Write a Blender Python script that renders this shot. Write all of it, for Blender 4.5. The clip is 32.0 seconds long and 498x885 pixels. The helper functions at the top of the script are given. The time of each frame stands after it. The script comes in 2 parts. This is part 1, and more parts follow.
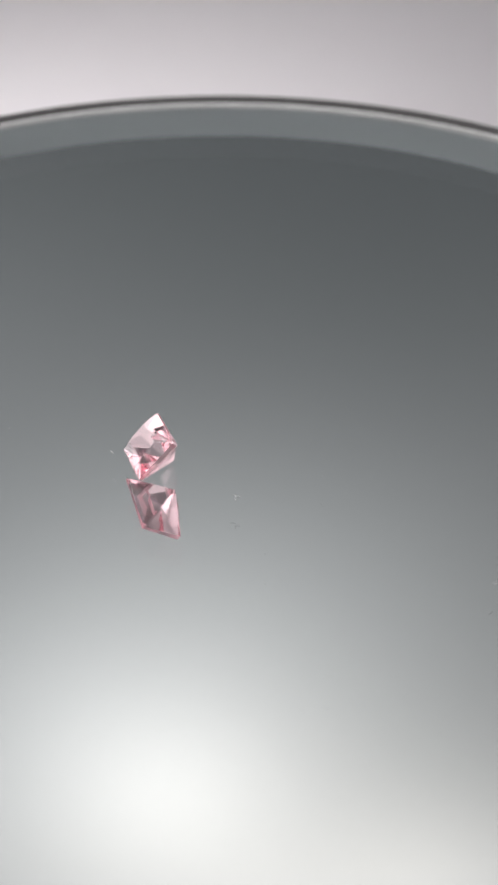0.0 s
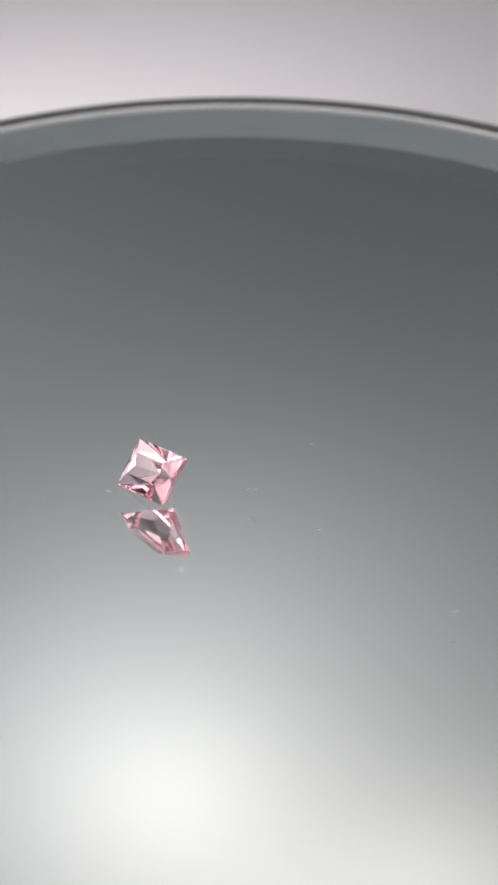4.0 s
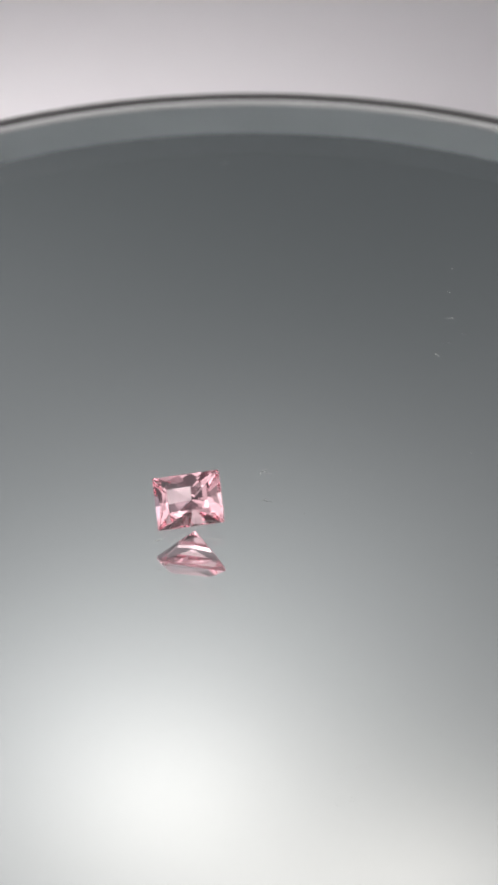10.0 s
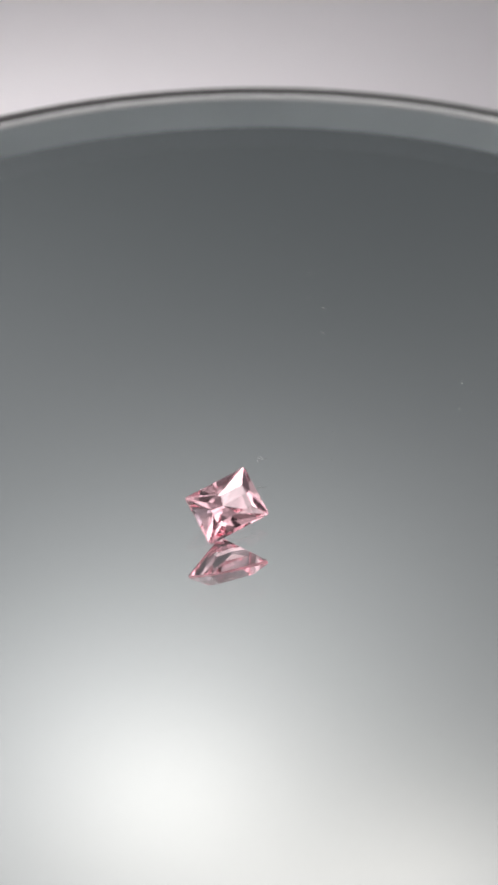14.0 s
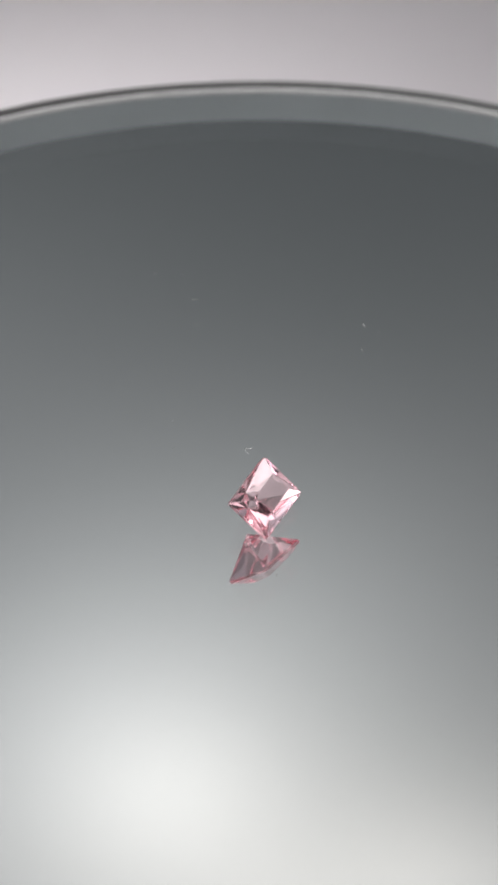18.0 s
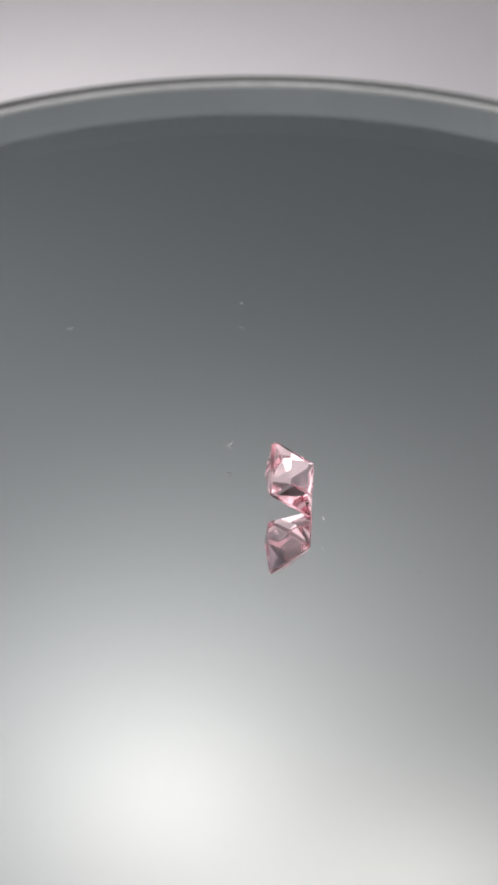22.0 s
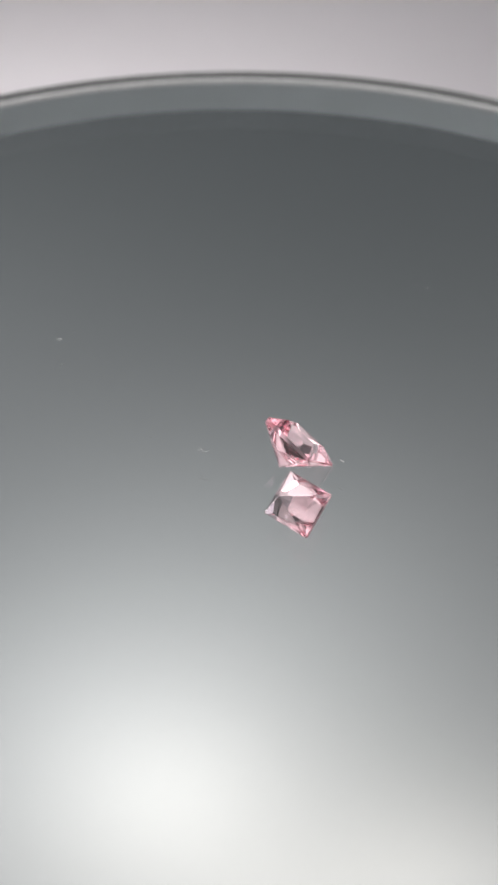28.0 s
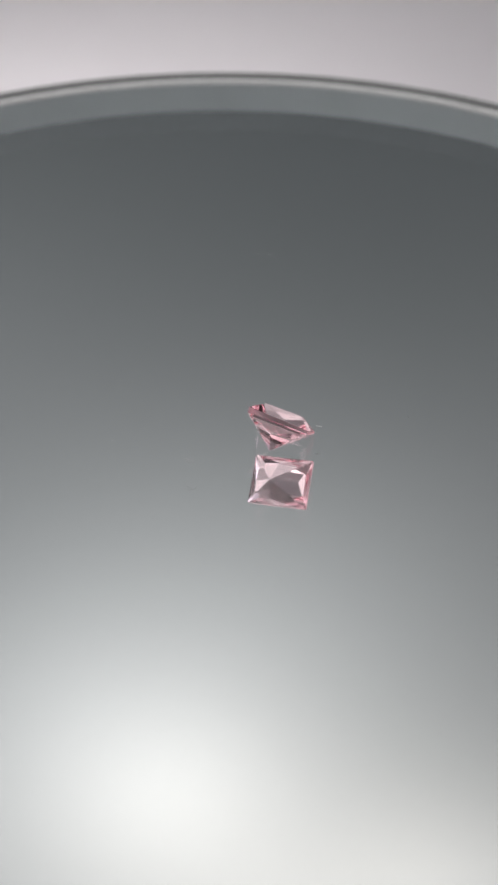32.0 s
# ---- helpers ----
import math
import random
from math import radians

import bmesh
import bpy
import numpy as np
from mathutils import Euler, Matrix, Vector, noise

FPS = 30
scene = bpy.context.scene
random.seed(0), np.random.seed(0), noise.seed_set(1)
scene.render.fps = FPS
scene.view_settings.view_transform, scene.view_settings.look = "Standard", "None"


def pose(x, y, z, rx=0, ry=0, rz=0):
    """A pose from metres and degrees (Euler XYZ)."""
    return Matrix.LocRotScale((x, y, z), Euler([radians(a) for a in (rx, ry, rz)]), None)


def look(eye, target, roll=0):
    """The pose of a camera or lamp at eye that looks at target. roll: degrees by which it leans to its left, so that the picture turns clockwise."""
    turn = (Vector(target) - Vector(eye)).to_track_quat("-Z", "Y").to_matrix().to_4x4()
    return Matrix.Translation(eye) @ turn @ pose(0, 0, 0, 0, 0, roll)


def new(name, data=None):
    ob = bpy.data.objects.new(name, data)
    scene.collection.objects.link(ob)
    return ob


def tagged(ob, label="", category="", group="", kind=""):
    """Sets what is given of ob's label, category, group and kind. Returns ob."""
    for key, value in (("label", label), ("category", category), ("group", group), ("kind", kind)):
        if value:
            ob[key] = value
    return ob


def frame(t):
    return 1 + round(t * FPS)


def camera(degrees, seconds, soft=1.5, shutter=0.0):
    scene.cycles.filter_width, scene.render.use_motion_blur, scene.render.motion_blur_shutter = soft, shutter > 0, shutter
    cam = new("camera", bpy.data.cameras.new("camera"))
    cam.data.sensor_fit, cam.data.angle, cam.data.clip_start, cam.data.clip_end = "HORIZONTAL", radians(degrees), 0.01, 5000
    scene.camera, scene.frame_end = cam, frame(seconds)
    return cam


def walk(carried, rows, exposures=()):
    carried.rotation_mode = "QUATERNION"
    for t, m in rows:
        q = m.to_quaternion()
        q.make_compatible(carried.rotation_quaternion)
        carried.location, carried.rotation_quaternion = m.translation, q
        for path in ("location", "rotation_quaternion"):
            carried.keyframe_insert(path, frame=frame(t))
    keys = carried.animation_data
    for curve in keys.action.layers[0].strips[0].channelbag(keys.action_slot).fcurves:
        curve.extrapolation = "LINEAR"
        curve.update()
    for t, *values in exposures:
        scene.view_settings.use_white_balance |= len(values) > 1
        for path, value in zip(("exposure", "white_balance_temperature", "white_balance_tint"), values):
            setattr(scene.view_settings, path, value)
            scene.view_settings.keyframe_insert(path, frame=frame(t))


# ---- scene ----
from itertools import product

MM = 0.001
SECONDS = 32.0
TOP = 0.250            # height of the glass plate's upper face over the tabletop
TURN = 0.12550392      # radians a second that the plate turns, counter-clockwise from above
MID = 16.0             # the second at which the plate's own axes lie along the world's

# ---- camera: it stands still ----
cam = camera(17.195, SECONDS, soft=2.9)
cam.data.dof.use_dof = True
cam.data.dof.focus_distance = 0.136
cam.data.dof.aperture_fstop = 56.0
EYE = Vector((0.0, -100.87, 89.04 + 1000 * TOP)) * MM
STAND = look(EYE, EYE + Vector((0.014765, 0.760828, -0.648786)), -0.255)
walk(cam, [(0.0, STAND), (SECONDS, STAND)],
     exposures=[(0.0, 0.0), (13.0, 0.0), (16.0, -0.08), (19.0, -0.15), (22.0, -0.07), (25.0, -0.06), (32.0, -0.04)])

scene.cycles.max_bounces, scene.cycles.transmission_bounces, scene.cycles.glossy_bounces = 32, 32, 32

# ---- light: a dim room and an added tent of glowing cloth ----
world = bpy.data.worlds.new("world")
scene.world = world
world.use_nodes = True
world.node_tree.nodes["Background"].inputs["Color"].default_value = (0.9, 0.95, 1.0, 1)
world.node_tree.nodes["Background"].inputs["Strength"].default_value = 0.05


# ---- materials ----
def material(name):
    m = bpy.data.materials.new(name)
    m.use_nodes = True
    m.node_tree.nodes.clear()
    return m, m.node_tree.nodes, m.node_tree.links


def add(nodes, kind, **values):
    n = nodes.new(kind)
    for k, v in values.items():
        n.inputs[k.replace("_", " ")].default_value = v
    return n


def finish(nodes, links, shader):
    out = nodes.new("ShaderNodeOutputMaterial")
    links.new(shader, out.inputs["Surface"])


def plain(name, colour, rough=0.5, metal=0.0, grain=0.0, size=400.0, bump=0.0, spec=0.5, see=0.0, side_grey=0.0):
    """A painted or metal surface, with cloudy variation at two scales."""
    m, nodes, links = material(name)
    b = add(nodes, "ShaderNodeBsdfPrincipled", Roughness=rough, Metallic=metal)
    b.inputs["Specular IOR Level"].default_value = spec
    co = nodes.new("ShaderNodeTexCoord")
    big = add(nodes, "ShaderNodeTexNoise", Scale=size / 12, Detail=3.0)
    fine = add(nodes, "ShaderNodeTexNoise", Scale=size, Detail=5.0)
    for n in (big, fine):
        links.new(co.outputs["Object"], n.inputs["Vector"])
    mix = nodes.new("ShaderNodeMath")
    mix.operation = "MULTIPLY_ADD"
    mix.inputs[1].default_value = 0.5
    links.new(fine.outputs[0], mix.inputs[0])
    half = nodes.new("ShaderNodeMath")
    half.operation = "MULTIPLY"
    half.inputs[1].default_value = 0.5
    links.new(big.outputs[0], half.inputs[0])
    links.new(half.outputs[0], mix.inputs[2])
    ramp = nodes.new("ShaderNodeMapRange")
    ramp.inputs["From Min"].default_value = 0.3
    ramp.inputs["From Max"].default_value = 0.7
    ramp.inputs["To Min"].default_value = 1 - grain
    ramp.inputs["To Max"].default_value = 1 + grain
    links.new(mix.outputs[0], ramp.inputs["Value"])
    tint = nodes.new("ShaderNodeVectorMath")
    tint.operation = "SCALE"
    tint.inputs[0].default_value = colour
    links.new(ramp.outputs[0], tint.inputs["Scale"])
    paint = tint.outputs[0]
    if side_grey:
        # a second, even grey that takes over towards the thing's +X side
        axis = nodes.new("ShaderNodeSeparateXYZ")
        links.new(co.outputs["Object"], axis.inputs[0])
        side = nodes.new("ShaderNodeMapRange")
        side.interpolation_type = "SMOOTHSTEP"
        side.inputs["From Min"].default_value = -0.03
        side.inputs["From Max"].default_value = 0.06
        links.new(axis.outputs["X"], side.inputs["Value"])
        side_mix = nodes.new("ShaderNodeMix")
        side_mix.data_type = "RGBA"
        side_mix.inputs[7].default_value = (side_grey, side_grey, side_grey, 1)
        links.new(side.outputs[0], side_mix.inputs[0])
        links.new(paint, side_mix.inputs[6])
        paint = side_mix.outputs[2]
    links.new(paint, b.inputs["Base Color"])
    if bump:
        bm = add(nodes, "ShaderNodeBump", Strength=bump, Distance=0.0002)
        links.new(fine.outputs[0], bm.inputs["Height"])
        links.new(bm.outputs[0], b.inputs["Normal"])
    shader = b.outputs[0]
    if see:
        mix = add(nodes, "ShaderNodeMixShader", Fac=see)
        links.new(shader, mix.inputs[1])
        links.new(nodes.new("ShaderNodeBsdfTransparent").outputs[0], mix.inputs[2])
        shader = mix.outputs[0]
    finish(nodes, links, shader)
    return m


def clear(name, colour, ior, rough=0.0):
    m, nodes, links = material(name)
    g = add(nodes, "ShaderNodeBsdfGlass", Color=(*colour, 1), Roughness=rough, IOR=ior)
    finish(nodes, links, g.outputs[0])
    return m


def glow_sheet(name, base, lobes):
    """White cloth with glow spots put into its emission; nothing stands behind it. base: its even glow. Each lobe: x,
    y, z, strength, radius, sharpness and colour, in metres.
    """
    m, nodes, links = material(name)
    geo = nodes.new("ShaderNodeNewGeometry")
    total = add(nodes, "ShaderNodeEmission", Color=(*base, 1)).outputs[0]

    def calc(kind, first, *rest):
        n = nodes.new("ShaderNodeMath")
        n.operation = kind
        links.new(first, n.inputs[0])
        for k, v in enumerate(rest):
            if isinstance(v, float):
                n.inputs[k + 1].default_value = v
            else:
                links.new(v, n.inputs[k + 1])
        return n.outputs[0]

    for x, y, z, power, radius, sharp, colour in lobes:
        d = nodes.new("ShaderNodeVectorMath")
        d.operation = "DISTANCE"
        d.inputs[1].default_value = (x, y, z)
        links.new(geo.outputs["Position"], d.inputs[0])
        r = calc("DIVIDE", d.outputs["Value"], float(radius))
        q = calc("MULTIPLY_ADD", r, r, 1.0)
        p = calc("POWER", q, -float(sharp))
        e = add(nodes, "ShaderNodeEmission", Color=(*colour, 1))
        links.new(calc("MULTIPLY", p, float(power)), e.inputs["Strength"])
        both = nodes.new("ShaderNodeAddShader")
        links.new(total, both.inputs[0])
        links.new(e.outputs[0], both.inputs[1])
        total = both.outputs[0]
    finish(nodes, links, total)
    return m


M_GEM = clear("pink_crystal", (1.0, 0.88, 0.905), 1.577)
M_GIRDLE = clear("frosted_pink_crystal", (1.0, 0.83, 0.86), 1.577, 0.3)
M_GLASS = clear("plate_glass", (0.99, 1.0, 0.998), 1.52)
M_SILVER = plain("mirror_silver", (0.844, 0.84, 0.845), 0.0, 1.0)
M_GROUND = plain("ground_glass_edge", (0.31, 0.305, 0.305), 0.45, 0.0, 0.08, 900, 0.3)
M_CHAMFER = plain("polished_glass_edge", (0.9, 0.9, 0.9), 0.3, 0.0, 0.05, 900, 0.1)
M_RIM = plain("dark_grey_plastic", (0.088, 0.084, 0.085), 0.8, 0.0, 0.15, 900, 0.2, spec=0.15, side_grey=0.15)
M_BLACK = plain("black_plastic", (0.05, 0.05, 0.05), 0.45, 0.0, 0.1, 900, 0.2)
M_TABLE = plain("white_tabletop", (0.752, 0.708, 0.73), 0.6, 0.0, 0.02, 60, 0.1)
M_WALL = plain("grey_wall", (0.30, 0.31, 0.32), 0.9, 0.0, 0.05, 6, 0.2)
M_BORDER = plain("grey_paint", (0.36, 0.385, 0.40), 0.7, 0.0, 0.06, 120)
M_WHITE = plain("white_enamel", (0.75, 0.75, 0.74), 0.35, 0.0, 0.04, 300)
M_POLE = plain("pole_metal", (0.5, 0.5, 0.5), 0.35, 1.0, 0.05, 300)
M_THREAD = plain("white_thread", (0.92, 0.92, 0.90), 0.8, 0.0, 0.05, 5000, see=0.1)
M_LINT = plain("lint", (0.75, 0.75, 0.74), 0.8, 0.0, 0.1, 5000, see=0.52)
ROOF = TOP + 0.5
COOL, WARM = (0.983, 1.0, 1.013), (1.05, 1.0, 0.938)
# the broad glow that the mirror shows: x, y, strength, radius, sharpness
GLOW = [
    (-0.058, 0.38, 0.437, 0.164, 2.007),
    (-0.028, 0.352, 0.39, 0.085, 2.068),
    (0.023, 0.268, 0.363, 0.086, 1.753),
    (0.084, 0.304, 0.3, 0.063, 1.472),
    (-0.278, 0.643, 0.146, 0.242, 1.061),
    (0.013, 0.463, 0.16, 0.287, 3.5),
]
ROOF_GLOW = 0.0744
# glow spots added to the roof cloth for the gem: x, y, strength, radius
ROOF_SPOTS = [
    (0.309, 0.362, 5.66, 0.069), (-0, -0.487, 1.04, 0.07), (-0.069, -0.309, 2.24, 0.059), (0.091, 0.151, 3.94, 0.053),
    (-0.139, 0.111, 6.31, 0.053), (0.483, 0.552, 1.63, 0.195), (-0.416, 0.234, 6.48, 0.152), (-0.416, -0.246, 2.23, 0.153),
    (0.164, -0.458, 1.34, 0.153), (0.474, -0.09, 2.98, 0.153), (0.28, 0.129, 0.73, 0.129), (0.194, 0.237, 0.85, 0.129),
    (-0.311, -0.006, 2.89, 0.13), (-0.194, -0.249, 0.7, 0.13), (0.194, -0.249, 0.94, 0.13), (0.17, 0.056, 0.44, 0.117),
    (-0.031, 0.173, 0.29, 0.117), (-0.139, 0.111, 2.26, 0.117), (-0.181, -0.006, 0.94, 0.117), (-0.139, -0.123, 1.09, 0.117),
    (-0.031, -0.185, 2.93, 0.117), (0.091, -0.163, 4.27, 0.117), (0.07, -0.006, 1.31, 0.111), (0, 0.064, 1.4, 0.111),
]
# glow spots added to the unseen left cloth: y, z, strength, radius
LEFT_GLOW, LEFT_SPOTS = 0.153, [(0.105, 0.334, 1.52, 0.103), (-0.405, 0.358, 2.05, 0.135), (0.58, 0.551, 0.72, 0.175), (0.339, 0.481, 1.57, 0.134), (0.18, 0.449, 1.28, 0.115), (0.513, 0.716, 3.37, 0.182), (0.126, 0.568, 2.06, 0.124), (-0.006, 0.556, 2.75, 0.12), (-0.138, 0.568, 0.45, 0.125), (-0.295, 0.613, 1.05, 0.143), (-0.525, 0.716, 1.83, 0.183)]
# the same for the right cloth, added glow: y, z, strength, radius
RIGHT_GLOW, RIGHT_SPOTS = 0.033, [(0.073, 0.497, 12.08, 0.065), (0.526, 0.393, 2.61, 0.178), (0.863, 0.438, 0.44, 0.235), (0.776, 0.65, 0.4, 0.233)]
# added glow of the front cloth, behind the camera: x, z, strength, radius
FRONT_GLOW, FRONT_SPOTS = 0, [(-0.271, 0.692, 2.31, 0.079), (-0.225, 0.364, 1.38, 0.143), (-0.072, 0.358, 2.27, 0.135), (0.078, 0.494, 1.46, 0.144)]
# the back cloth's one added glow spot: x, z, strength, radius
BACK_GLOW, BACK_SPOTS = 0.036, [(0.128, 0.44, 0.67, 0.236)]
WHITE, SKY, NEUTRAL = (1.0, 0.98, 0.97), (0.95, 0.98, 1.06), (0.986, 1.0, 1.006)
M_SHEET = glow_sheet("glowing_roof_cloth", tuple(ROOF_GLOW * k for k in (0.904, 1.0, 1.065)),
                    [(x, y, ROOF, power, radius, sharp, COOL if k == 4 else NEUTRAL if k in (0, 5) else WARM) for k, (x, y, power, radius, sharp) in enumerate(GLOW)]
                    + [(x, y, ROOF, power, radius, 3.0, WHITE) for x, y, power, radius in ROOF_SPOTS])


def side_sheet(name, glow, tint, at, glow_spots):
    """An upright cloth that glows by itself; at puts a glow spot's two numbers into the world."""
    return glow_sheet(name, tuple(glow * k for k in tint), [(*at(p, z), power, radius, 3.0, tint) for p, z, power, radius in glow_spots])


M_LEFT = side_sheet("glowing_left_cloth", LEFT_GLOW, WHITE, lambda p, z: (-0.45, p, z), LEFT_SPOTS)
M_RIGHT = side_sheet("glowing_right_cloth", RIGHT_GLOW, SKY, lambda p, z: (0.6, p, z), RIGHT_SPOTS)
M_FRONT = side_sheet("glowing_front_cloth", FRONT_GLOW, WHITE, lambda p, z: (p, -0.6, z), FRONT_SPOTS)
M_BACK = side_sheet("glowing_back_cloth", BACK_GLOW, WHITE, lambda p, z: (p, 1.05, z), BACK_SPOTS)


# ---- mesh helpers ----
def part(name, bm, mat, parent=None, label=""):
    me = bpy.data.meshes.new(name)
    bm.to_mesh(me)
    bm.free()
    me.materials.append(mat)
    ob = new(name, me)
    ob.parent = parent
    return tagged(ob, label)


def box(bm, x0, y0, z0, x1, y1, z1):
    made = bmesh.ops.create_cube(bm, size=1.0)["verts"]
    for v in made:
        v.co = Vector((x0 + (v.co.x + 0.5) * (x1 - x0), y0 + (v.co.y + 0.5) * (y1 - y0), z0 + (v.co.z + 0.5) * (z1 - z0)))
    return bm


def lathe(profile, cx=0.0, cy=0.0, steps=360, close=False, smooth=True):
    """Turns (radius, height) pairs, in mm, about an upright axis at cx, cy."""
    bm = bmesh.new()
    rings = []
    for r, z in profile:
        if r == 0:
            rings.append([bm.verts.new((cx * MM, cy * MM, z * MM))])
        else:
            rings.append([bm.verts.new(((cx + r * math.cos(a)) * MM, (cy + r * math.sin(a)) * MM, z * MM))
                          for a in (2 * math.pi * k / steps for k in range(steps))])
    pairs = list(zip(rings, rings[1:]))
    if close:
        pairs.append((rings[-1], rings[0]))
    for a, b in pairs:
        if len(a) == len(b) == 1:
            continue
        for k in range(steps):
            j = (k + 1) % steps
            if len(a) == 1:
                bm.faces.new((a[0], b[k], b[j]))
            elif len(b) == 1:
                bm.faces.new((a[k], b[0], a[j]))
            else:
                bm.faces.new((a[k], b[k], b[j], a[j]))
    bmesh.ops.recalc_face_normals(bm, faces=bm.faces)
    return bm


def turned(t):
    return Matrix.Translation((0, 0, TOP)) @ Matrix.Rotation(TURN * (t - MID), 4, "Z")


# ---- the room, far out of focus or out of view ----
def room():
    x0, y0, x1, y1, z0, z1 = -1.8, -1.8, 1.8, 1.9, -0.75, 1.75
    w = 0.1
    for name, b in (("wall_north", (x0, y1, z0, x1, y1 + w, z1)), ("wall_south", (x0, y0 - w, z0, x1, y0, z1)),
                    ("wall_east", (x1, y0 - w, z0, x1 + w, y1 + w, z1)), ("wall_west", (x0 - w, y0 - w, z0, x0, y1 + w, z1))):
        tagged(part(name, box(bmesh.new(), *b), M_WALL), "plain grey painted wall of the dim room", "wall", kind="structure")
    tagged(part("floor", box(bmesh.new(), x0 - w, y0 - w, z0 - w, x1 + w, y1 + w, z0), M_WALL), "plain grey floor of the dim room", "floor", kind="structure")
    tagged(part("ceiling", box(bmesh.new(), x0 - w, y0 - w, z1, x1 + w, y1 + w, z1 + w), M_WALL), "plain grey ceiling of the dim room", "ceiling", kind="structure")


def work_table():
    top = new("table")
    tagged(top, "white table with a smooth pinkish-white top", "table")
    bm = box(bmesh.new(), -0.9, -0.7, -0.03, 0.9, 1.15, 0.0)
    bmesh.ops.bevel(bm, geom=bm.edges, offset=0.004, segments=3, affect="EDGES")
    part("tabletop", bm, M_TABLE, top)
    for x, y in product((-0.85, 0.85), (-0.65, 1.10)):
        part("leg", box(bmesh.new(), x - 0.025, y - 0.025, -0.75, x + 0.025, y + 0.025, -0.03), M_POLE, top, "grey metal leg")


def glow_tent():
    """A white tent added round the plate as light source; its cloth itself glows."""
    h = ROOF
    x0, y0, x1, y1 = -0.45, -0.6, 0.6, 1.05
    tent = new("glow_tent")
    tagged(tent, "white cloth tent added out of view, its own cloth glowing", "photo tent")
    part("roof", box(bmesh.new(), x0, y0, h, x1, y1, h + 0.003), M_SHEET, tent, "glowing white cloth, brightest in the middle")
    part("side_cloth", box(bmesh.new(), x0 - 0.003, y0, 0.0, x0, y1, h), M_LEFT, tent)
    part("side_cloth", box(bmesh.new(), x1, y0, 0.0, x1 + 0.003, y1, h), M_RIGHT, tent)
    part("front_cloth", box(bmesh.new(), x0, y0 - 0.003, 0.0, x1, y0, h), M_FRONT, tent)
    part("back_cloth", box(bmesh.new(), x0, y1, 0.0, x1, y1 + 0.003, h), M_BACK, tent)
    for x, y in product((x0 + 0.01, x1 - 0.01), (y0 + 0.01, y1 - 0.01)):
        bm = bmesh.new()
        bmesh.ops.create_cone(bm, cap_ends=True, segments=16, radius1=0.008, radius2=0.008, depth=h - 0.002, matrix=Matrix.Translation((x, y, h / 2 - 0.001)))
        part("pole", bm, M_POLE, tent, "thin metal pole")


def add_fill_lamp():
    """A lamp added out of view to brighten the table behind the plate."""
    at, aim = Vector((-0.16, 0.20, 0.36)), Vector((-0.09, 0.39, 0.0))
    lamp = new("fill_lamp")
    tagged(lamp, "small white lamp added out of view to brighten the tabletop", "lamp")
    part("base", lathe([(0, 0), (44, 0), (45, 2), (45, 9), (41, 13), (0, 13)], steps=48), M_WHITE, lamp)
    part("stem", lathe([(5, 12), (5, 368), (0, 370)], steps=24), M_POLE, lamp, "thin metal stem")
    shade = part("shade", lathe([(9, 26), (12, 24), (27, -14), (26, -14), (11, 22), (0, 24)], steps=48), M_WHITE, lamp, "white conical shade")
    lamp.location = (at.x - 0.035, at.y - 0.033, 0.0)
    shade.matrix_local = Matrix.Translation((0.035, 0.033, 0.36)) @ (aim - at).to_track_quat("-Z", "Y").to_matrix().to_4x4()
    data = bpy.data.lights.new("fill_light", "SPOT")
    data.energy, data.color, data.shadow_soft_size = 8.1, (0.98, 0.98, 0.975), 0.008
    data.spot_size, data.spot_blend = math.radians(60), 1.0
    light = new("fill_light", data)
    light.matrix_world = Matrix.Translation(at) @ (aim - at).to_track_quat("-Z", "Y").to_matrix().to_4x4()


# ---- the turntable ----
CX, CY = 2.97, -0.15      # the plate lies a little off the axis


def turntable_base():
    base = new("turntable_base")
    tagged(base, "black turntable base on a tall round pedestal", "turntable")
    part("drum", lathe([(0, -24), (50, -24), (52, -23), (52, -7), (50, -6), (0, -6)]), M_BLACK, base)
    part("pedestal", lathe([(0, -250), (60, -250), (62, -248), (62, -26), (60, -24), (0, -24)]), M_BLACK, base)
    base.location = (0, 0, TOP)


def mirror_plate():
    plate = new("mirror_plate")
    tagged(plate, "round glass mirror with a grey border and dark rim", "mirror")
    glass = part("glass", lathe([(0, 0), (20, 0), (40, 0), (62.6, 0)], CX, CY), M_GLASS, plate, "clear polished glass face")
    glass.visible_shadow = False
    part("silvering", lathe([(0, -3.05), (30, -3.05), (58.75, -3.05)], CX, CY), M_SILVER, plate, "silver mirror coating under the glass")
    part("border", lathe([(58.75, -3.06), (62.58, -0.03), (62.60, -0.03), (62.60, -3.3), (58.75, -3.3)], CX, CY, close=True), M_BORDER, plate, "grey bevelled border seen through the glass")
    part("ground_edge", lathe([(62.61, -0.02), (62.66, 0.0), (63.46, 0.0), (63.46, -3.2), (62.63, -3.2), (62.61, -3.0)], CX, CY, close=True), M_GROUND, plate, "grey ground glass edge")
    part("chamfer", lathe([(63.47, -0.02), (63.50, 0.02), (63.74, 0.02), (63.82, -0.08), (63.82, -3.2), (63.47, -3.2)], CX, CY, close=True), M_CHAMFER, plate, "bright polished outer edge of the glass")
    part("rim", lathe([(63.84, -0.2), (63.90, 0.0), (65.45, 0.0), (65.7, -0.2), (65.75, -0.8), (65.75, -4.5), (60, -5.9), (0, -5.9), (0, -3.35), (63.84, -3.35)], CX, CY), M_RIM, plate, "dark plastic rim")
    return plate


# ---- the gemstone ----
AXIS_U = Vector((0.72187, 0.67317, 0.16044))
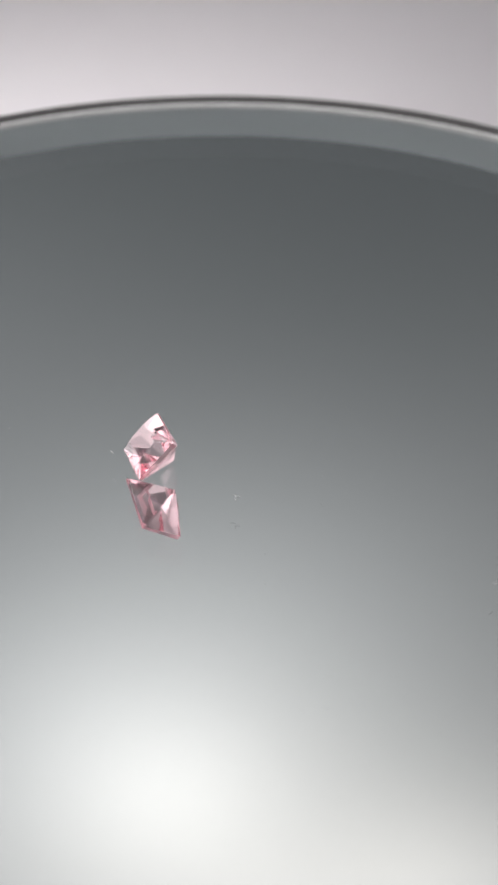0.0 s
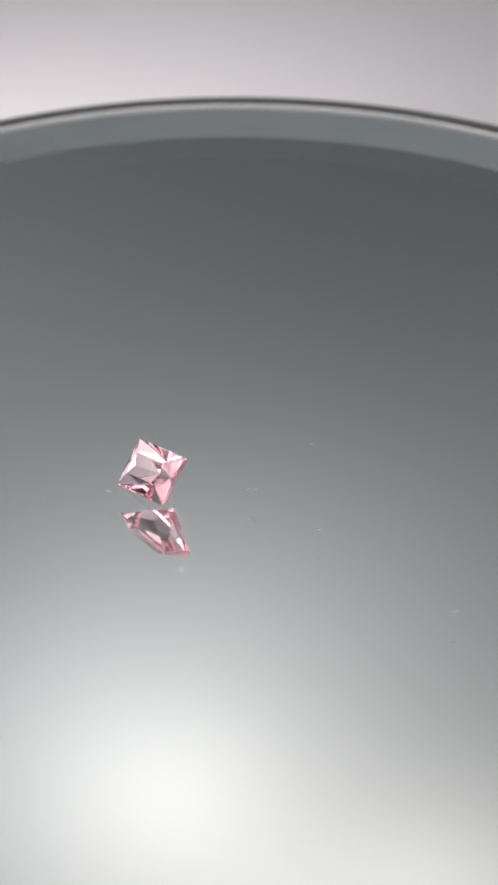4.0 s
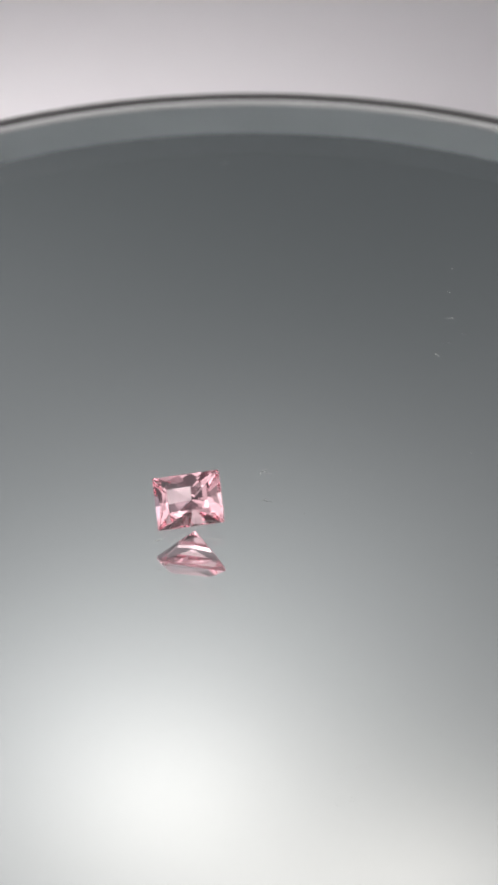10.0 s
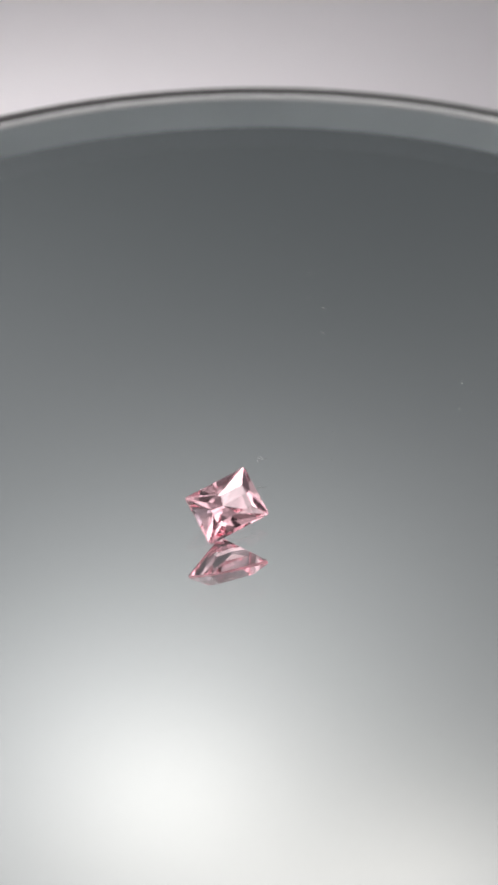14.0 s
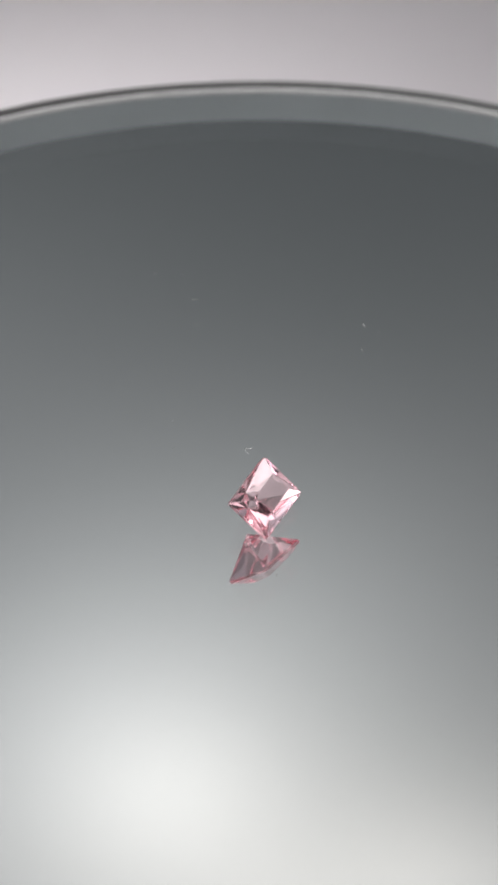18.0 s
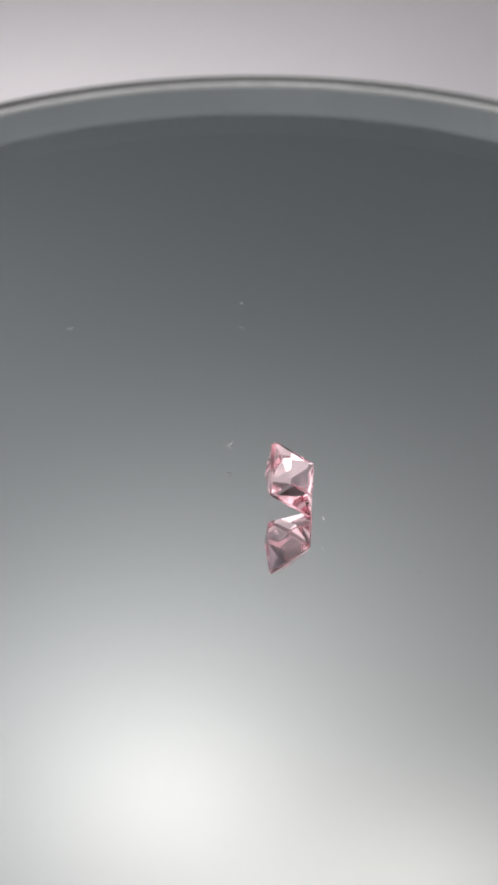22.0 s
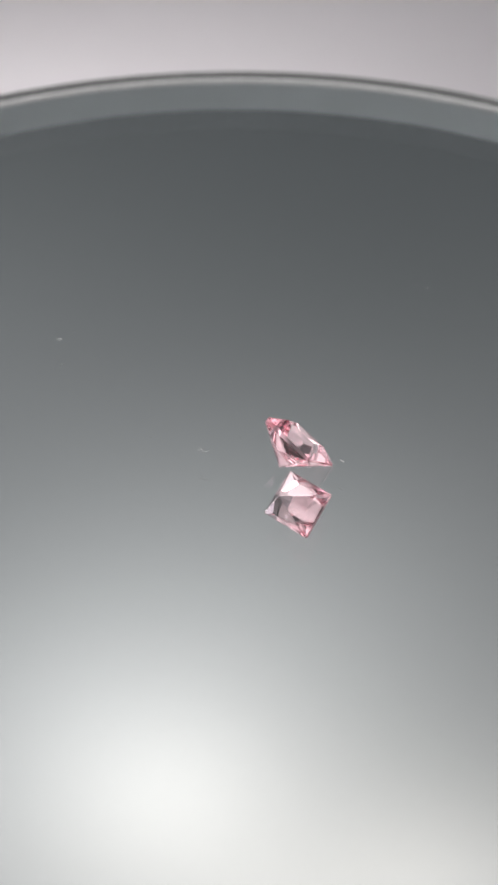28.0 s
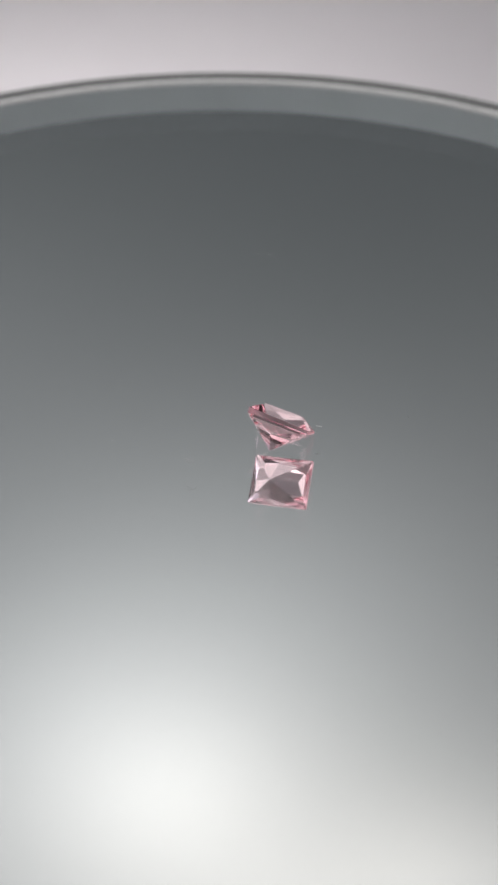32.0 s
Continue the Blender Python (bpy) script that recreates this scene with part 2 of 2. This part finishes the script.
AXIS_N = Vector((0.38376, -0.58233, 0.71667))
SEAT = Vector((1.6567, -6.0475, 1.9068))


def gemstone():
    """A rectangular mixed cut: table, four bevels, girdle, pavilion of twelve facets to a point. It lies on one pavilion facet."""
    a, b, cut = 2.645, 2.075, 0.10
    # where the uneven girdle begins and ends at each corner
    band = {(1, 1): (0.094, -0.338), (-1, 1): (-0.105, -0.338), (-1, -1): (0.061, -0.069), (1, -1): (0.264, 0.022)}
    pts = []
    for i, j in product((-1, 1), (-1, 1)):
        for z in band[i, j]:
            pts += [(i * (a - cut), j * b, z), (i * a, j * (b - cut), z)]
        pts.append((1.61 if i > 0 else -1.507, 0.973 if j > 0 else -0.851, 0.854))
    # the breaks in the four sides of the pavilion, and its point
    pts += [(-0.07, -1.5, -1.219), (0.261, 1.666, -1.437), (1.905, 0.209, -1.054), (-1.905, -0.092, -1.002)]
    pts.append((0.069, 0.112, -2.702))
    bm = bmesh.new()
    for p in pts:
        bm.verts.new(Vector(p) * MM)
    bmesh.ops.convex_hull(bm, input=bm.verts)
    bmesh.ops.dissolve_limit(bm, angle_limit=0.02, verts=bm.verts, edges=bm.edges)
    bmesh.ops.recalc_face_normals(bm, faces=bm.faces)
    u, n = AXIS_U.normalized(), AXIS_N.normalized()
    v = n.cross(u).normalized()
    u = v.cross(n)
    seat = Matrix(((u.x, v.x, n.x, SEAT.x * MM), (u.y, v.y, n.y, SEAT.y * MM), (u.z, v.z, n.z, SEAT.z * MM), (0, 0, 0, 1)))
    seat.translation.z -= min((seat @ w.co).z for w in bm.verts) - 0.004 * MM
    gem = new("gemstone")
    tagged(gem, "pale pink faceted rectangular gemstone lying tilted on a mirror", "gemstone")

    def share(name, keep, mat=M_GEM):
        piece = bm.copy()
        drop = [f for f in piece.faces if not keep(f)]
        bmesh.ops.delete(piece, geom=drop, context="FACES")
        part(name, piece, mat, gem)

    zmid = lambda f: f.calc_center_median().z / MM
    side = lambda f: abs(f.normal.z) < 0.05
    share("table_facet", lambda f: f.normal.z > 0.999)
    share("crown", lambda f: 0.05 <= f.normal.z <= 0.999)
    share("girdle", side, M_GIRDLE)
    share("pavilion", lambda f: f.normal.z < -0.05)
    bm.free()
    return gem, seat


# ---- dust on the glass ----
def fibre(points, thick):
    """A thin bent fibre along the points, in mm, round its own middle."""
    bm = bmesh.new()
    last = None
    for k, p in enumerate(points):
        q = points[min(k + 1, len(points) - 1)]
        o = points[max(k - 1, 0)]
        way = (Vector(q) - Vector(o)).normalized()
        across = way.cross(Vector((0, 0, 1))).normalized()
        up = across.cross(way)
        w = thick * (0.45 if k in (0, len(points) - 1) else 1.0)
        ring = [bm.verts.new((Vector(p) + across * w * math.cos(g) + up * w * math.sin(g)) * MM) for g in (0, 1.257, 2.513, 3.770, 5.027)]
        if last:
            for i in range(5):
                bm.faces.new((last[i], ring[i], ring[(i + 1) % 5], last[(i + 1) % 5]))
        else:
            bm.faces.new(ring[::-1])
        last = ring
    bm.faces.new(last)
    bmesh.ops.recalc_face_normals(bm, faces=bm.faces)
    return bm


def lint(x, y, length, angle, thick=0.02, curl=0.06, mat=None, name="dust_fibre"):
    rnd = random.Random(int(1000 * (x + 50) + 77 * (y + 50)))
    n = 7
    pts = []
    for k in range(n):
        s = k / (n - 1) - 0.5
        pts.append((s * length, curl * length * (math.cos(3.1 * s + rnd.uniform(-0.2, 0.2)) - 0.8), thick * 1.1 + 0.10 * length * max(0, s) * rnd.uniform(0.3, 1.0)))
    ob = part(name, fibre(pts, thick), mat or M_LINT)
    tagged(ob, "tiny pale curled dust fibre lying on the mirror", "dust", "dust on the mirror")
    return ob, pose(x * MM, y * MM, 0, 0, 0, angle)


def speck(x, y, size):
    bm = bmesh.new()
    bmesh.ops.create_icosphere(bm, subdivisions=2, radius=size * MM)
    for v in bm.verts:
        v.co *= 1 + 0.35 * noise.noise(v.co * 9000 + Vector((x, y, 0)))
        v.co.z *= 0.6
    low = min(v.co.z for v in bm.verts)
    for v in bm.verts:
        v.co.z -= low
    ob = part("dust_speck", bm, M_LINT)
    tagged(ob, "tiny pale speck of dust lying on the mirror", "dust", "dust on the mirror")
    return ob, pose(x * MM, y * MM, 0)


room()
work_table()
glow_tent()
add_fill_lamp()
turntable_base()
PLATE = mirror_plate()
GEM, GEM_SEAT = gemstone()
DUST = [
    lint(1.60, -9.54, 0.50, 58, 0.022, 0.06, M_THREAD), lint(18.3, 14.5, 0.5, 85, 0.011), lint(17.3, 15.9, 0.55, 94, 0.016, 0.05, M_THREAD), lint(3.5, 24.0, 0.6, -29, 0.013, 0.06, M_THREAD),
    lint(1.0, 29.2, 0.8, 29, 0.014), lint(3.5, 28.0, 0.45, 10, 0.010), lint(-2.6, 7.5, 0.5, 50, 0.014), lint(2.35, 1.9, 0.62, 70, 0.022, 0.5),
    lint(2.65, 2.15, 0.58, 160, 0.02, 0.6), lint(2.35, 2.25, 0.3, 20, 0.018, 0.3), lint(2.4, -18.9, 0.35, -18, 0.014), lint(27.1, -16.5, 0.5, 20, 0.012),
    lint(-32.7, 35.5, 1.0, 50, 0.014), lint(7.75, -0.85, 0.25, 120, 0.012), speck(7.6, 6.87, 0.06), speck(-3.6, 35.7, 0.05), speck(26.5, -17.5, 0.07),
    speck(5.94, 3.04, 0.035), speck(13.7, 15.1, 0.04),
]


def motions():
    times = [k * 0.5 for k in range(65)]
    walk(PLATE, [(t, turned(t)) for t in times])
    walk(GEM, [(t, turned(t) @ GEM_SEAT) for t in times])
    for ob, place in DUST:
        walk(ob, [(t, turned(t) @ place) for t in times])


motions()
